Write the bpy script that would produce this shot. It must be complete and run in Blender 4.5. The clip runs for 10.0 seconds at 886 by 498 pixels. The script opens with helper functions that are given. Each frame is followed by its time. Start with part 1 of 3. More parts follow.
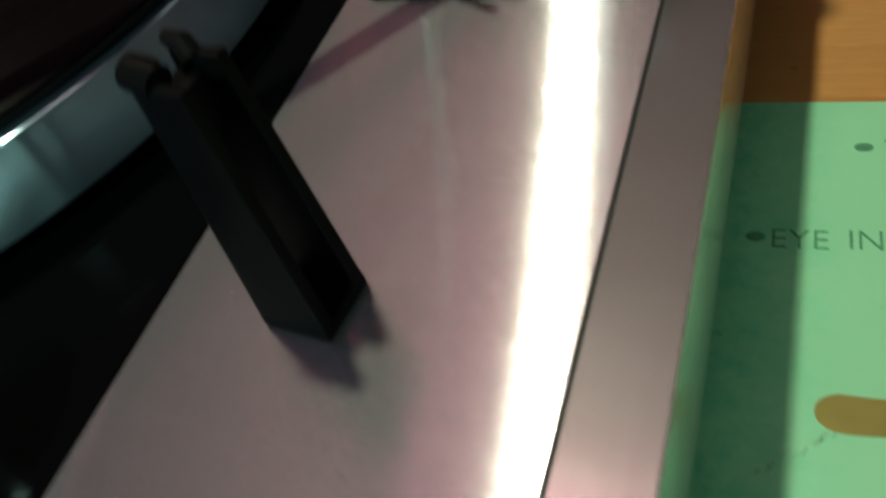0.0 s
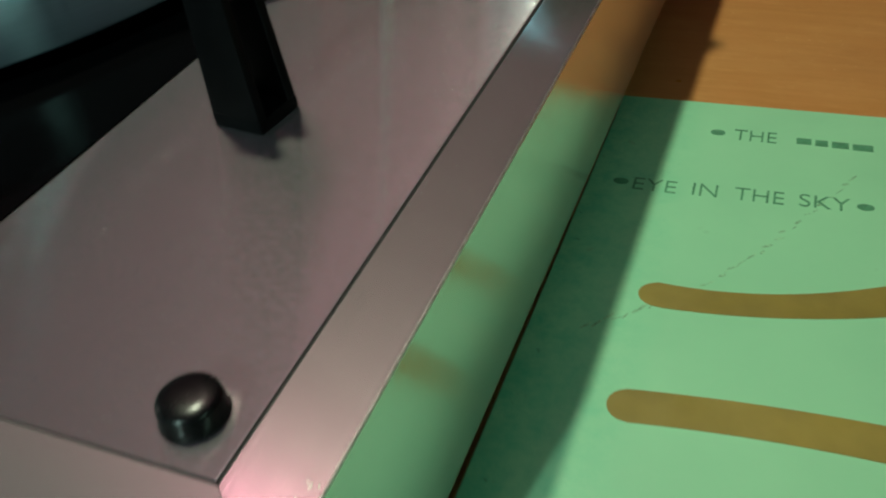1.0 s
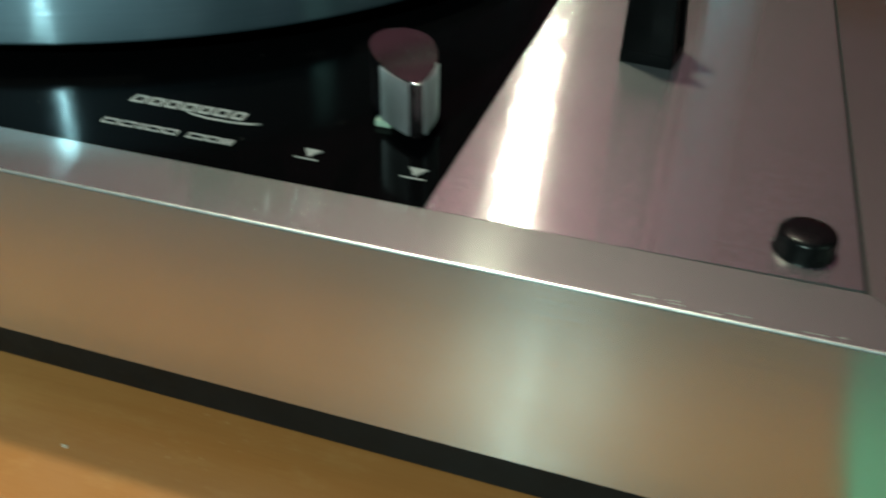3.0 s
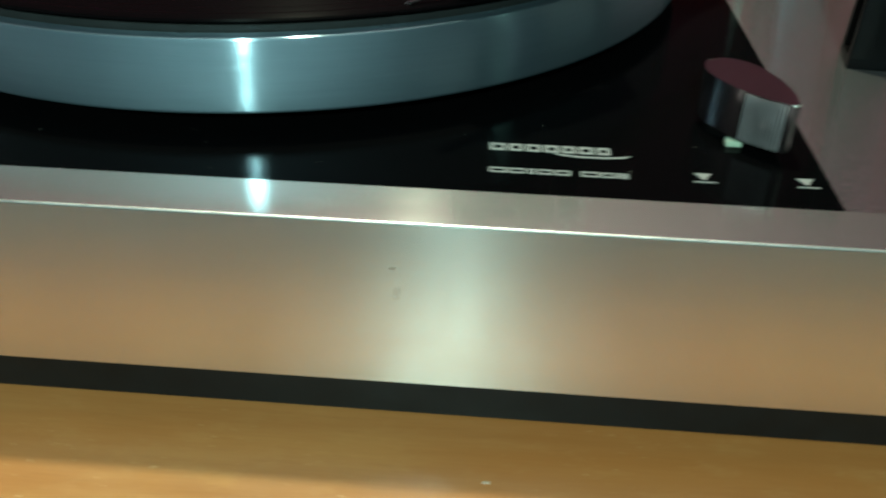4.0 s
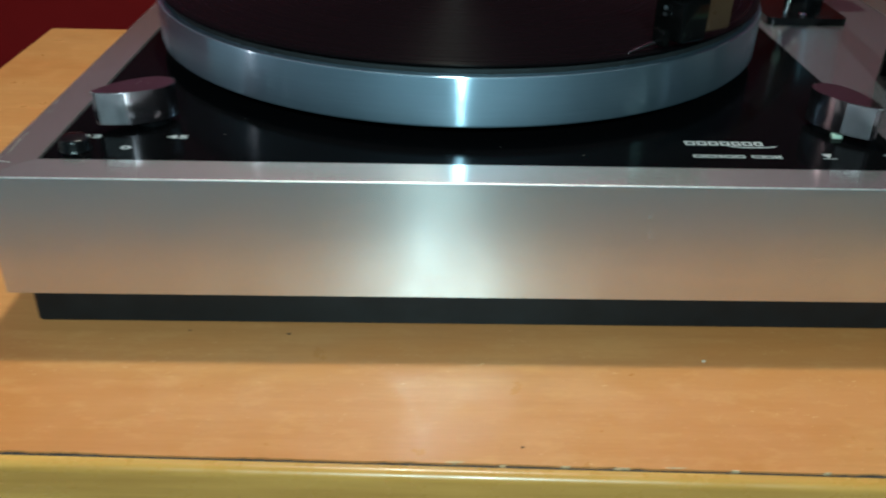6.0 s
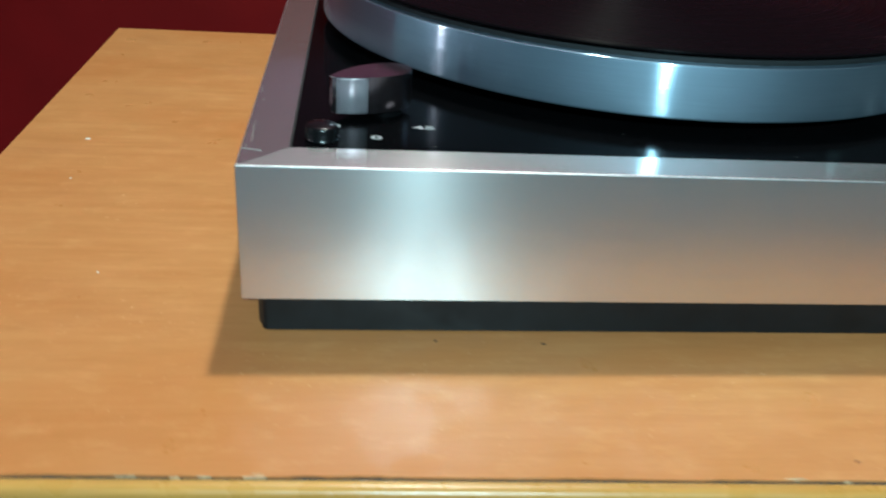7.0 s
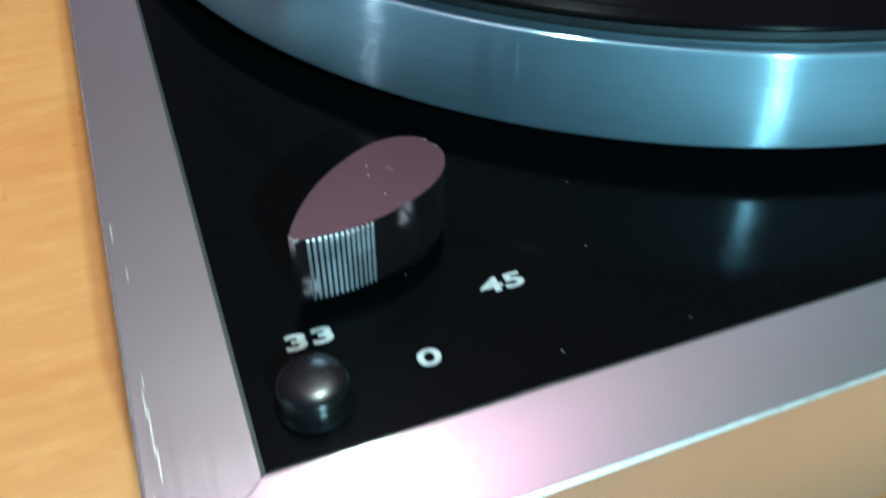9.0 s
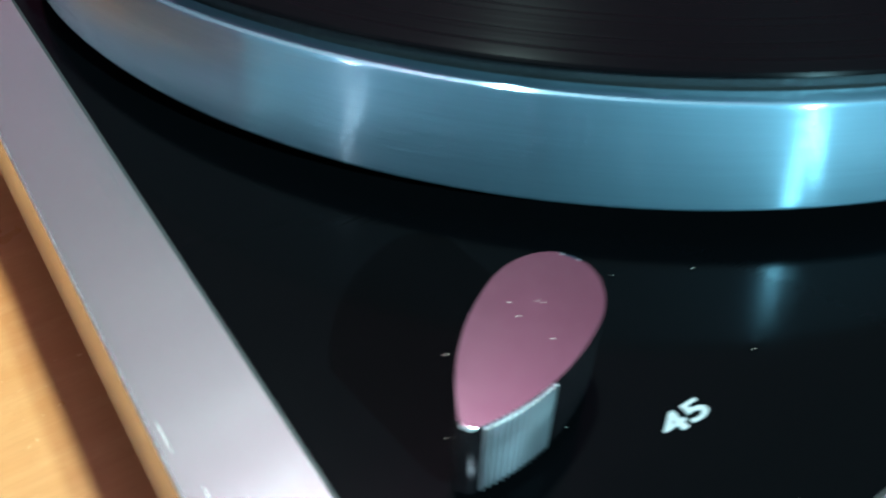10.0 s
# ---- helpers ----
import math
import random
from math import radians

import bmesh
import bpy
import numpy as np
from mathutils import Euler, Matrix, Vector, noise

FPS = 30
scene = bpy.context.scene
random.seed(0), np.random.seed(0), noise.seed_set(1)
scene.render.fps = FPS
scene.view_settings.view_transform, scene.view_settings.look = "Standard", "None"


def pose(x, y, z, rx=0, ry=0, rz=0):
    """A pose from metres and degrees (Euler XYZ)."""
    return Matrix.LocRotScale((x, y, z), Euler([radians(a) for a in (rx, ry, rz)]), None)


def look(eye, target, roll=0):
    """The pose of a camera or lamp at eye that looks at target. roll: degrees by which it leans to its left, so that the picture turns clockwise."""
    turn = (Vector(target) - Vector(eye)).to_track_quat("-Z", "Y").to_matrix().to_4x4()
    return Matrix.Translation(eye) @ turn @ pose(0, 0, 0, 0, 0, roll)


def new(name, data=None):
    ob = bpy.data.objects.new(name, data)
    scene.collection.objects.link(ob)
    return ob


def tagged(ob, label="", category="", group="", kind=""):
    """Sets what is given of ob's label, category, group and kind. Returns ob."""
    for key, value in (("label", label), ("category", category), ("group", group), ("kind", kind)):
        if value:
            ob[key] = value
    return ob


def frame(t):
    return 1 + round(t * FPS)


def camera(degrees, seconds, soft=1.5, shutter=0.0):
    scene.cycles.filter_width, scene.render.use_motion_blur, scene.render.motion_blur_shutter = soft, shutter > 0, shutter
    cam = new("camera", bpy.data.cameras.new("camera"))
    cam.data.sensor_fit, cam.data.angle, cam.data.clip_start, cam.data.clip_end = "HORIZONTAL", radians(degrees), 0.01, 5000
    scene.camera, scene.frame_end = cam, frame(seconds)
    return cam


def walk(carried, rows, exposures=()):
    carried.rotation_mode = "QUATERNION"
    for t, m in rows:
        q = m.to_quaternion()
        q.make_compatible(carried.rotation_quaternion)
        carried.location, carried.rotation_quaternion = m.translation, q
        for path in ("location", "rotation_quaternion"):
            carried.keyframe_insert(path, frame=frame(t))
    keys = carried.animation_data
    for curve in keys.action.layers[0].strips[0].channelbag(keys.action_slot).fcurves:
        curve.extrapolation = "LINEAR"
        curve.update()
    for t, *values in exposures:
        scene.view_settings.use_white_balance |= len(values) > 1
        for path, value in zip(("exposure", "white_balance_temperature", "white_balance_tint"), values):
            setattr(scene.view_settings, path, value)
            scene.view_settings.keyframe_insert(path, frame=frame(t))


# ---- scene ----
# ---------------------------------------------------------------- camera
cam = camera(54.50, 10.0, soft=2.1, shutter=0.5)

# seconds, x, y, z, heading, tilt, lean
PATH = [
    (0, 0.4526, 0.0305, 0.1805, 31.66, -46.32, -19.27),
    (0.5, 0.4745, -0.0065, 0.1653, 30.15, -42.84, -13.26),
    (1, 0.4904, -0.0371, 0.1670, 25.99, -39.53, -7.15),
    (1.5, 0.4947, -0.0685, 0.1665, 26.68, -38.01, -3.34),
    (2, 0.4815, -0.0855, 0.1638, 24.19, -35.36, -1.51),
    (2.5, 0.4368, -0.1058, 0.1571, 23.21, -34.99, -1.13),
    (2.7, 0.4200, -0.1105, 0.1543, 21.77, -35.29, -0.19),
    (3.8, 0.2870, -0.1513, 0.1777, 5.89, -35.49, 1.19),
    (4, 0.2609, -0.1586, 0.1699, 4.08, -34.82, 1.05),
    (4.5, 0.2017, -0.1829, 0.1717, -1.11, -32.04, 1.32),
    (5, 0.1907, -0.2204, 0.1745, -1.10, -31.41, 1.29),
    (5.2, 0.1842, -0.2311, 0.1783, -2.09, -31.03, 1.68),
    (6.3, 0.1308, -0.2816, 0.2037, -1.15, -30.57, 1.32),
    (6.5, 0.1037, -0.2845, 0.1923, -4.30, -26.76, 3.52),
    (7, 0.0365, -0.2477, 0.1738, -6.85, -28.67, 4.23),
    (7.5, 0.0108, -0.1907, 0.1793, -13.54, -30.80, 4.21),
    (8, -0.0107, -0.1350, 0.1687, -19.27, -35.31, 2.71),
    (8.5, -0.0069, -0.0881, 0.1697, -22.12, -37.28, 2.38),
    (9, 0.0149, -0.0506, 0.1684, -21.73, -43.95, 0.91),
    (9.5, 0.0111, -0.0264, 0.1652, -27.35, -41.56, 1.48),
    (10, -0.0065, -0.0007, 0.1593, -35.01, -42.64, 1.55),
]


def eye_pose(x, y, z, heading, tilt, lean):
    a, b = radians(heading), radians(tilt)
    ahead = Vector((-math.sin(a) * math.cos(b), math.cos(a) * math.cos(b), math.sin(b)))
    return look((x, y, z), Vector((x, y, z)) + ahead, lean)


# seconds, stops, kelvin, tint: the camera's own exposure and white balance drift on the way
EXPOSURES = [(0.0, -0.52, 6600, -15), (2.7, -0.7, 6500, -13), (3.8, -0.23, 6500, -20), (5.2, -0.36, 6200, -17), (6.3, -0.06, 5700, -4), (7.5, 0.15, 5500, -7), (8.5, 0.36, 5200, -17), (9.0, 0.53, 4900, -20), (10.0, 0.92, 4720, -22)]
walk(cam, [(t, eye_pose(*p)) for t, *p in PATH], EXPOSURES)

# ---------------------------------------------------------------- light
world = bpy.data.worlds.new("world")
scene.world = world
world.use_nodes = True
world.node_tree.nodes["Background"].inputs[0].default_value = (0.02, 0.018, 0.016, 1)
world.node_tree.nodes["Background"].inputs[1].default_value = 0.5


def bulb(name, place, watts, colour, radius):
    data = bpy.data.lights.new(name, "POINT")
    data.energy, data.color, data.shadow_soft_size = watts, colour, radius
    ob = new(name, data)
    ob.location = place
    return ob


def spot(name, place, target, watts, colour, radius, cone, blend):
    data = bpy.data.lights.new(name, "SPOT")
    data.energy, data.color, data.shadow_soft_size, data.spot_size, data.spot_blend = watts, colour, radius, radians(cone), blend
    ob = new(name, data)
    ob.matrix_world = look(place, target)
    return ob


# the warm ceiling pendant above the table, and a fixed, added spot in place of the cool white torch on the camera
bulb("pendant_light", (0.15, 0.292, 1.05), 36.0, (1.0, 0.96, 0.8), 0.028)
spot("camera_light_stand_in", (0.18, -1.35, 0.9), (0.13, -0.12, 0.0), 112.0, (0.74, 0.96, 0.98), 0.02, 37, 1.0)
# a dim lamp far off on the west side, and an added, unseen spot on the east side that fills the shade on the record
# sleeve
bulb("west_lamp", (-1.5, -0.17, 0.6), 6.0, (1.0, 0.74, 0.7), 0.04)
spot("sleeve_fill", (1.4, -0.28, 0.6), (0.61, 0.06, 0.0), 17.0, (0.68, 1.0, 0.84), 0.12, 22, 0.8)

# ---------------------------------------------------------------- materials


class Nodes:
    """A node material with a Principled shader and short ways to feed it."""

    def __init__(self, name, base=(0.5, 0.5, 0.5), rough=0.5, metal=0.0, spec=0.5):
        self.mat = bpy.data.materials.new(name)
        self.mat.use_nodes = True
        self.tree = self.mat.node_tree
        self.bsdf = self.tree.nodes["Principled BSDF"]
        self.set("Base Color", (*base, 1))
        self.set("Roughness", rough)
        self.set("Metallic", metal)
        self.set("Specular IOR Level", spec)

    def set(self, key, value):
        self.bsdf.inputs[key].default_value = value

    def node(self, kind, **inputs):
        n = self.tree.nodes.new(kind)
        for key, value in inputs.items():
            n.inputs[key.replace("_", " ")].default_value = value
        return n

    def link(self, a, b):
        self.tree.links.new(a, b)

    def coords(self, scale=(1, 1, 1), turn=(0, 0, 0)):
        c = self.node("ShaderNodeTexCoord")
        m = self.node("ShaderNodeMapping", Scale=scale, Rotation=turn)
        self.link(c.outputs["Object"], m.inputs["Vector"])
        return m.outputs["Vector"]

    def noise(self, scale, at, detail=4.0, rough=0.6):
        n = self.node("ShaderNodeTexNoise", Scale=scale, Detail=detail, Roughness=rough)
        self.link(at, n.inputs["Vector"])
        return n.outputs["Fac"]

    def ramp(self, fac, stops):
        r = self.node("ShaderNodeValToRGB")
        e = r.color_ramp.elements
        while len(e) < len(stops):
            e.new(0.5)
        for k, (pos, col) in zip(e, stops):
            k.position, k.color = pos, (*col, 1)
        self.link(fac, r.inputs["Fac"])
        return r.outputs["Color"]

    def span(self, fac, low, high, start=0.3, end=0.7):
        r = self.node("ShaderNodeMapRange")
        for i, v in enumerate((start, end, low, high)):
            r.inputs[i + 1].default_value = v
        self.link(fac, r.inputs[0])
        return r.outputs[0]

    def mix(self, fac, a, b, how="MIX"):
        m = self.node("ShaderNodeMix")
        m.data_type, m.blend_type = "RGBA", how
        for key, v in ((0, fac), (6, a), (7, b)):
            if isinstance(v, (int, float)):
                m.inputs[key].default_value = v
            elif isinstance(v, tuple):
                m.inputs[key].default_value = (*v, 1)
            else:
                self.link(v, m.inputs[key])
        return m.outputs[2]

    def vector(self, how, a, b=None, scale=None):
        v = self.node("ShaderNodeVectorMath")
        v.operation = how
        self.link(a, v.inputs[0])
        if b is not None:
            self.link(b, v.inputs[1])
        if scale is not None:
            self.link(scale, v.inputs["Scale"])
        return v.outputs["Vector"]

    def maths(self, how, a, b):
        m = self.node("ShaderNodeMath")
        m.operation = how
        for key, v in enumerate((a, b)):
            if isinstance(v, (int, float)):
                m.inputs[key].default_value = v
            else:
                self.link(v, m.inputs[key])
        return m.outputs[0]

    def colour(self, out):
        self.link(out, self.bsdf.inputs["Base Color"])

    def rough(self, out):
        self.link(out, self.bsdf.inputs["Roughness"])

    def bump(self, fac, strength, depth):
        b = self.node("ShaderNodeBump", Strength=strength, Distance=depth)
        self.link(fac, b.inputs["Height"])
        self.link(b.outputs["Normal"], self.bsdf.inputs["Normal"])


def brushed(name, base, rough, stretch, grain=1.0, amount=0.75, ring=False, wear=0.012, depth=0.00001, metal=1.0, broad=0.45, smear=False, slope=0.12, haze=(0.62, 0.4), matt=0.0):
    """Brushed metal: fine scratches along one axis, a few dull patches, a long highlight across the brushing."""
    n = Nodes(name, base, rough, metal)
    fine = n.noise(grain, n.coords(stretch), 5, 0.7)
    patch = n.noise(28.0, n.coords((1, 1, 1)), 3)
    low = n.mix(n.span(patch, 0, 1, 0.35, 0.75), (max(rough - wear, 0.05),) * 3, (rough + wear,) * 3)
    n.rough(n.mix(n.span(fine, 0, 0.5), low, (rough + 0.06,) * 3))
    tone = n.mix(n.span(fine, 0, 1), tuple(0.9 * c for c in base), base)
    streak = n.noise(grain * 0.22, n.coords(stretch), 3, 0.6)
    tone = n.mix(n.span(streak, 0, 0.5, 0.45, 0.75), tone, tuple(0.9 * c for c in base))
    n.colour(n.mix(n.span(patch, 0, 0.3), tone, tuple(0.93 * c for c in base)))
    if smear:
        # long cloudy smears along the brushing
        cloud = n.noise(1.0, n.coords(tuple(8 if k == min(stretch) else 50 for k in stretch)), 2, 0.5)
        old = n.bsdf.inputs["Roughness"].links[0].from_socket
        n.rough(n.mix(n.span(cloud, 0, 0.5, 0.4, 0.75), old, (rough + 0.04,) * 3))
        old = n.bsdf.inputs["Base Color"].links[0].from_socket
        n.colour(n.mix(n.span(cloud, 0, 0.6, 0.35, 0.8), old, tuple(0.92 * c for c in base)))
    n.set("Anisotropic", amount)
    if not metal:
        n.set("IOR", 1.105)
    n.set("Anisotropic Rotation", 0.25)
    t = n.node("ShaderNodeTangent")
    if ring:
        t.direction_type, t.axis = "RADIAL", "Z"
    else:
        t.direction_type, t.uv_map = "UV_MAP", "brush"
    n.link(t.outputs[0], n.bsdf.inputs["Tangent"])
    # the scratches tip the surface to and fro across the brushing, never along it
    n.bump(fine, 0.08, depth)
    flat = n.bsdf.inputs["Normal"].links[0].from_socket
    micro = n.noise(grain, n.coords(tuple(40000 if k > 1000 else 2 * k for k in stretch)), 3, 0.6)
    across = n.vector("CROSS_PRODUCT", flat, t.outputs[0])
    swing = n.span(micro, -slope, slope, 0.2, 0.8)
    long = n.span(n.noise(grain * 1.5, n.coords(stretch), 4, 0.7), -0.08 * slope, 0.08 * slope, 0.2, 0.8)
    tip = n.vector("SCALE", across, scale=n.maths("ADD", swing, long))
    tipped = n.vector("NORMALIZE", n.vector("ADD", flat, tip))
    n.link(tipped, n.bsdf.inputs["Normal"])
    if broad:
        # the dull share of the surface between the scratches
        dull = n.node("ShaderNodeBsdfPrincipled", Metallic=metal, Roughness=haze[0], Anisotropic=haze[1] * amount)
        dull.inputs["Anisotropic Rotation"].default_value = 0.25
        n.link(t.outputs[0], dull.inputs["Tangent"])
        n.link(n.bsdf.inputs["Base Color"].links[0].from_socket, dull.inputs["Base Color"])
        both = n.node("ShaderNodeMixShader")
        both.inputs[0].default_value = broad
        n.link(n.bsdf.outputs[0], both.inputs[1])
        n.link(dull.outputs[0], both.inputs[2])
        n.link(both.outputs[0], n.tree.nodes["Material Output"].inputs[0])
    if matt:
        # oxide and finger grease that scatter light all round
        film_of = n.node("ShaderNodeBsdfPrincipled", Metallic=metal, Roughness=0.75)
        n.link(n.bsdf.inputs["Base Color"].links[0].from_socket, film_of.inputs["Base Color"])
        final = n.node("ShaderNodeMixShader")
        final.inputs[0].default_value = matt
        n.link(both.outputs[0], final.inputs[1])
        n.link(film_of.outputs[0], final.inputs[2])
        n.link(final.outputs[0], n.tree.nodes["Material Output"].inputs[0])
    return n.mat


def plain(name, base, rough, metal=0.0, spec=0.5, vary=0.12, scale=60.0, bump=0.0):
    n = Nodes(name, base, rough, metal, spec)
    f = n.noise(scale, n.coords(), 4)
    n.colour(n.mix(n.span(f, 0, 1), tuple(c * (1 - vary) for c in base), tuple(min(1, c * (1 + vary)) for c in base)))
    n.rough(n.span(n.noise(scale * 3, n.coords(), 4), max(0.02, rough * 0.8), rough * 1.25))
    if bump:
        n.bump(f, 0.4, bump)
    return n.mat


def wood_material():
    n = Nodes("wood_laminate", (0.5, 0.26, 0.1), 0.33, 0.0, 0.4)
    along = n.noise(1.0, n.coords((12, 190, 60)), 6, 0.72)
    wide = n.noise(1.0, n.coords((7, 26, 8)), 4, 0.6)
    pores = n.noise(1.0, n.coords((70, 1500, 300)), 4, 0.7)
    c = n.ramp(n.mix(0.35, along, wide), [(0.25, (0.44, 0.175, 0.05)), (0.5, (0.51, 0.222, 0.073)), (0.75, (0.58, 0.28, 0.1))])
    c = n.mix(n.span(pores, 0.0, 0.32, 0.52, 0.78), c, (0.3, 0.13, 0.045))
    blot = n.noise(14.0, n.coords((1, 1.6, 1)), 4, 0.6)
    c = n.mix(n.span(blot, 0.0, 0.3, 0.54, 0.72), c, (0.38, 0.16, 0.06))
    tan = n.noise(5.0, n.coords((1, 1.8, 1)), 3, 0.5)
    c = n.mix(n.span(tan, 0.0, 0.45, 0.44, 0.64), c, (0.45, 0.14, 0.03))
    # rubbed haze and short pale nicks where things were dragged over the top
    scuff = n.noise(95.0, n.coords((0.6, 1.3, 1)), 5, 0.7)
    c = n.mix(n.span(scuff, 0.0, 0.3, 0.52, 0.72), c, (0.66, 0.34, 0.13))
    where = n.span(n.noise(19.0, n.coords((1, 1.3, 1)), 3, 0.6), 0.0, 1.0, 0.46, 0.62)
    nick = n.span(n.noise(1.0, n.coords((330, 620, 100), (0, 0, 0.35)), 3, 0.6), 0.0, 0.75, 0.64, 0.74)
    c = n.mix(n.maths("MULTIPLY", where, nick), c, (0.78, 0.48, 0.24))
    n.colour(c)
    n.rough(n.span(n.noise(40, n.coords(), 4), 0.26, 0.44))
    n.bump(pores, 0.2, 0.0001)
    return n.mat


def edge_material():
    n = Nodes("edge_banding", (0.5, 0.3, 0.1), 0.3)
    along = n.noise(1.0, n.coords((7, 200, 160)), 5, 0.6)
    n.colour(n.ramp(along, [(0.3, (0.38, 0.18, 0.035)), (0.7, (0.58, 0.31, 0.075))]))
    n.rough(n.span(n.noise(70, n.coords(), 3), 0.2, 0.4))
    return n.mat


def red_wall_material():
    n = Nodes("red_wall_paint", (0.3, 0.012, 0.018), 0.65)
    f = n.noise(5.0, n.coords(), 4)
    c = n.mix(n.span(f, 0, 1), (0.125, 0.002, 0.0025), (0.19, 0.003, 0.004))
    v = n.node("ShaderNodeTexVoronoi", Scale=26.0)
    n.link(n.coords((1, 1, 1)), v.inputs["Vector"])
    fleck = n.span(v.outputs["Distance"], 0.35, 0.0, 0.03, 0.07)
    c = n.mix(fleck, c, (0.5, 0.35, 0.35))
    n.colour(c)
    n.bump(n.noise(160, n.coords(), 4), 0.3, 0.0006)
    n.set("IOR", 1.22)
    return n.mat


def cover_material():
    n = Nodes("mint_card", (0.36, 0.7, 0.38), 0.42)
    at = n.coords()
    soft = n.noise(18.0, at, 4)
    c = n.mix(n.span(soft, 0, 1), (0.3, 0.58, 0.345), (0.34, 0.64, 0.38))
    # rubbed, dirty band beside the spine, its green also deepened for the plinth's shade
    sep = n.node("ShaderNodeSeparateXYZ")
    n.link(at, sep.inputs[0])
    band = n.span(sep.outputs["X"], 1.0, 0.0, 0.006, 0.036)
    grime_shade = n.span(n.noise(110.0, at, 6, 0.75), 0.1, 0.8, 0.4, 0.66)
    c = n.mix(n.maths("MULTIPLY", band, grime_shade), c, (0.1, 0.46, 0.27))
    specks = n.span(n.noise(420.0, at, 4, 0.7), 0, 0.7, 0.64, 0.72)
    edge = n.span(sep.outputs["X"], 1.0, 0.0, 0.004, 0.014)
    c = n.mix(n.maths("MULTIPLY", edge, specks), c, (0.05, 0.16, 0.08))
    spots = n.span(n.noise(85.0, at, 2), 0, 0.5, 0.72, 0.78)
    c = n.mix(spots, c, (0.2, 0.3, 0.14))
    n.colour(c)
    n.bump(n.noise(260.0, at, 3), 0.2, 0.0001)
    return n.mat


def vinyl_material():
    n = Nodes("black_vinyl", (0.0025, 0.002, 0.0025), 0.3, 0.0, 0.5)
    n.set("IOR", 1.11)
    at = n.coords()
    d = n.node("ShaderNodeVectorMath")
    d.operation = "MULTIPLY"
    d.inputs[1].default_value = (1, 1, 0)
    n.link(at, d.inputs[0])
    r = n.node("ShaderNodeVectorMath")
    r.operation = "LENGTH"
    n.link(d.outputs[0], r.inputs[0])
    rings = n.node("ShaderNodeTexNoise", Scale=900.0, Detail=3.0)
    rings.noise_dimensions = "1D"
    n.link(r.outputs["Value"], rings.inputs["W"])
    n.rough(n.span(rings.outputs["Fac"], 0.24, 0.38))
    n.bump(rings.outputs["Fac"], 0.25, 0.00006)
    n.set("Anisotropic", 0.92)
    n.set("Anisotropic Rotation", 0.25)
    t = n.node("ShaderNodeTangent")
    t.direction_type, t.axis = "RADIAL", "Z"
    n.link(t.outputs[0], n.bsdf.inputs["Tangent"])
    return n.mat


ALU = (0.78, 0.77, 0.76)
RAIL_X = brushed("brushed_aluminium_lengthwise", ALU, 0.13, (14, 3200, 3200), amount=1.0, broad=0.5, smear=True, slope=0.4, haze=(0.22, 1.0), matt=0.18)
RAIL_TOP = brushed("hand_rubbed_aluminium", ALU, 0.11, (14, 3200, 3200), amount=1.0, broad=0.2, smear=True, slope=0.08)
RAIL_Y = brushed("brushed_aluminium_crosswise", ALU, 0.13, (3200, 14, 3200), amount=1.0, broad=0.2, smear=True, slope=0.3)
PLATE = brushed("brushed_aluminium_plate", (0.7, 0.66, 0.68), 0.12, (8, 2600, 2600), amount=1.0, broad=0.14, wear=0.012, slope=0.9)
# The rim's base colour holds the blue of the cool light it reflects.
RIM = brushed("blue_cast_turned_aluminium", (0.47, 0.61, 0.74), 0.14, (40, 40, 2600), ring=True, amount=1.0, broad=0.3, slope=0.45)
DECK = brushed("black_anodised_deck", (0.002, 0.002, 0.0023), 0.12, (10, 2200, 2200), amount=0.5, wear=0.02, metal=0.0, depth=0.000003, broad=0.0, slope=0.02)
# Dim mauve reflected in the knob top is put into this base colour.
KNOB = brushed("mauve_cast_knob_aluminium", (0.47, 0.385, 0.42), 0.13, (500, 500, 500), amount=0.0, broad=0.03, slope=0.0)
WORN = plain("worn_bright_edge", (0.84, 0.83, 0.82), 0.4, 1.0, vary=0.12, scale=400)
# Same knob metal, coloured paler for the cool light its ribs catch.
RIB = plain("lit_rib_aluminium", (0.86, 0.87, 0.9), 0.42, 1.0, vary=0.08)
CHROME = plain("chrome", (0.8, 0.8, 0.82), 0.1, 1.0, vary=0.04)
ALU_MARK = plain("bare_aluminium_mark", (0.55, 0.52, 0.5), 0.55, 1.0, vary=0.1)
STEEL = plain("blued_steel", (0.18, 0.27, 0.34), 0.4, 1.0)
BLACK = plain("black_plastic", (0.004, 0.004, 0.0045), 0.36, 0.0, 0.05, vary=0.3, bump=0.00003)
GLOSS = plain("gloss_black_plastic", (0.004, 0.004, 0.0045), 0.14, 0.0, 0.4)
DOME = plain("satin_black_rubber", (0.004, 0.004, 0.0045), 0.24, 0.0, 0.32)
RUBBER = plain("black_rubber", (0.009, 0.0095, 0.01), 0.55, vary=0.25, scale=200)
BASE = plain("dark_base_board", (0.006, 0.0075, 0.009), 0.38, 0.0, 0.3, vary=0.25, scale=90)
PRINT = plain("silver_print", (0.34, 0.34, 0.34), 0.45, vary=0.15, scale=900)
INK = plain("green_black_ink", (0.085, 0.24, 0.125), 0.6, vary=0.3, scale=600)
GOLD = plain("gold_print", (0.27, 0.19, 0.045), 0.4, vary=0.2, scale=45)
CREAM = plain("cream_label_paper", (0.58, 0.66, 0.54), 0.55, vary=0.06)
OCHRE = plain("ochre_label_print", (0.38, 0.25, 0.09), 0.5, vary=0.25, scale=200)
CREASE = plain("crease_dirt", (0.27, 0.47, 0.27), 0.6, vary=0.5, scale=700)
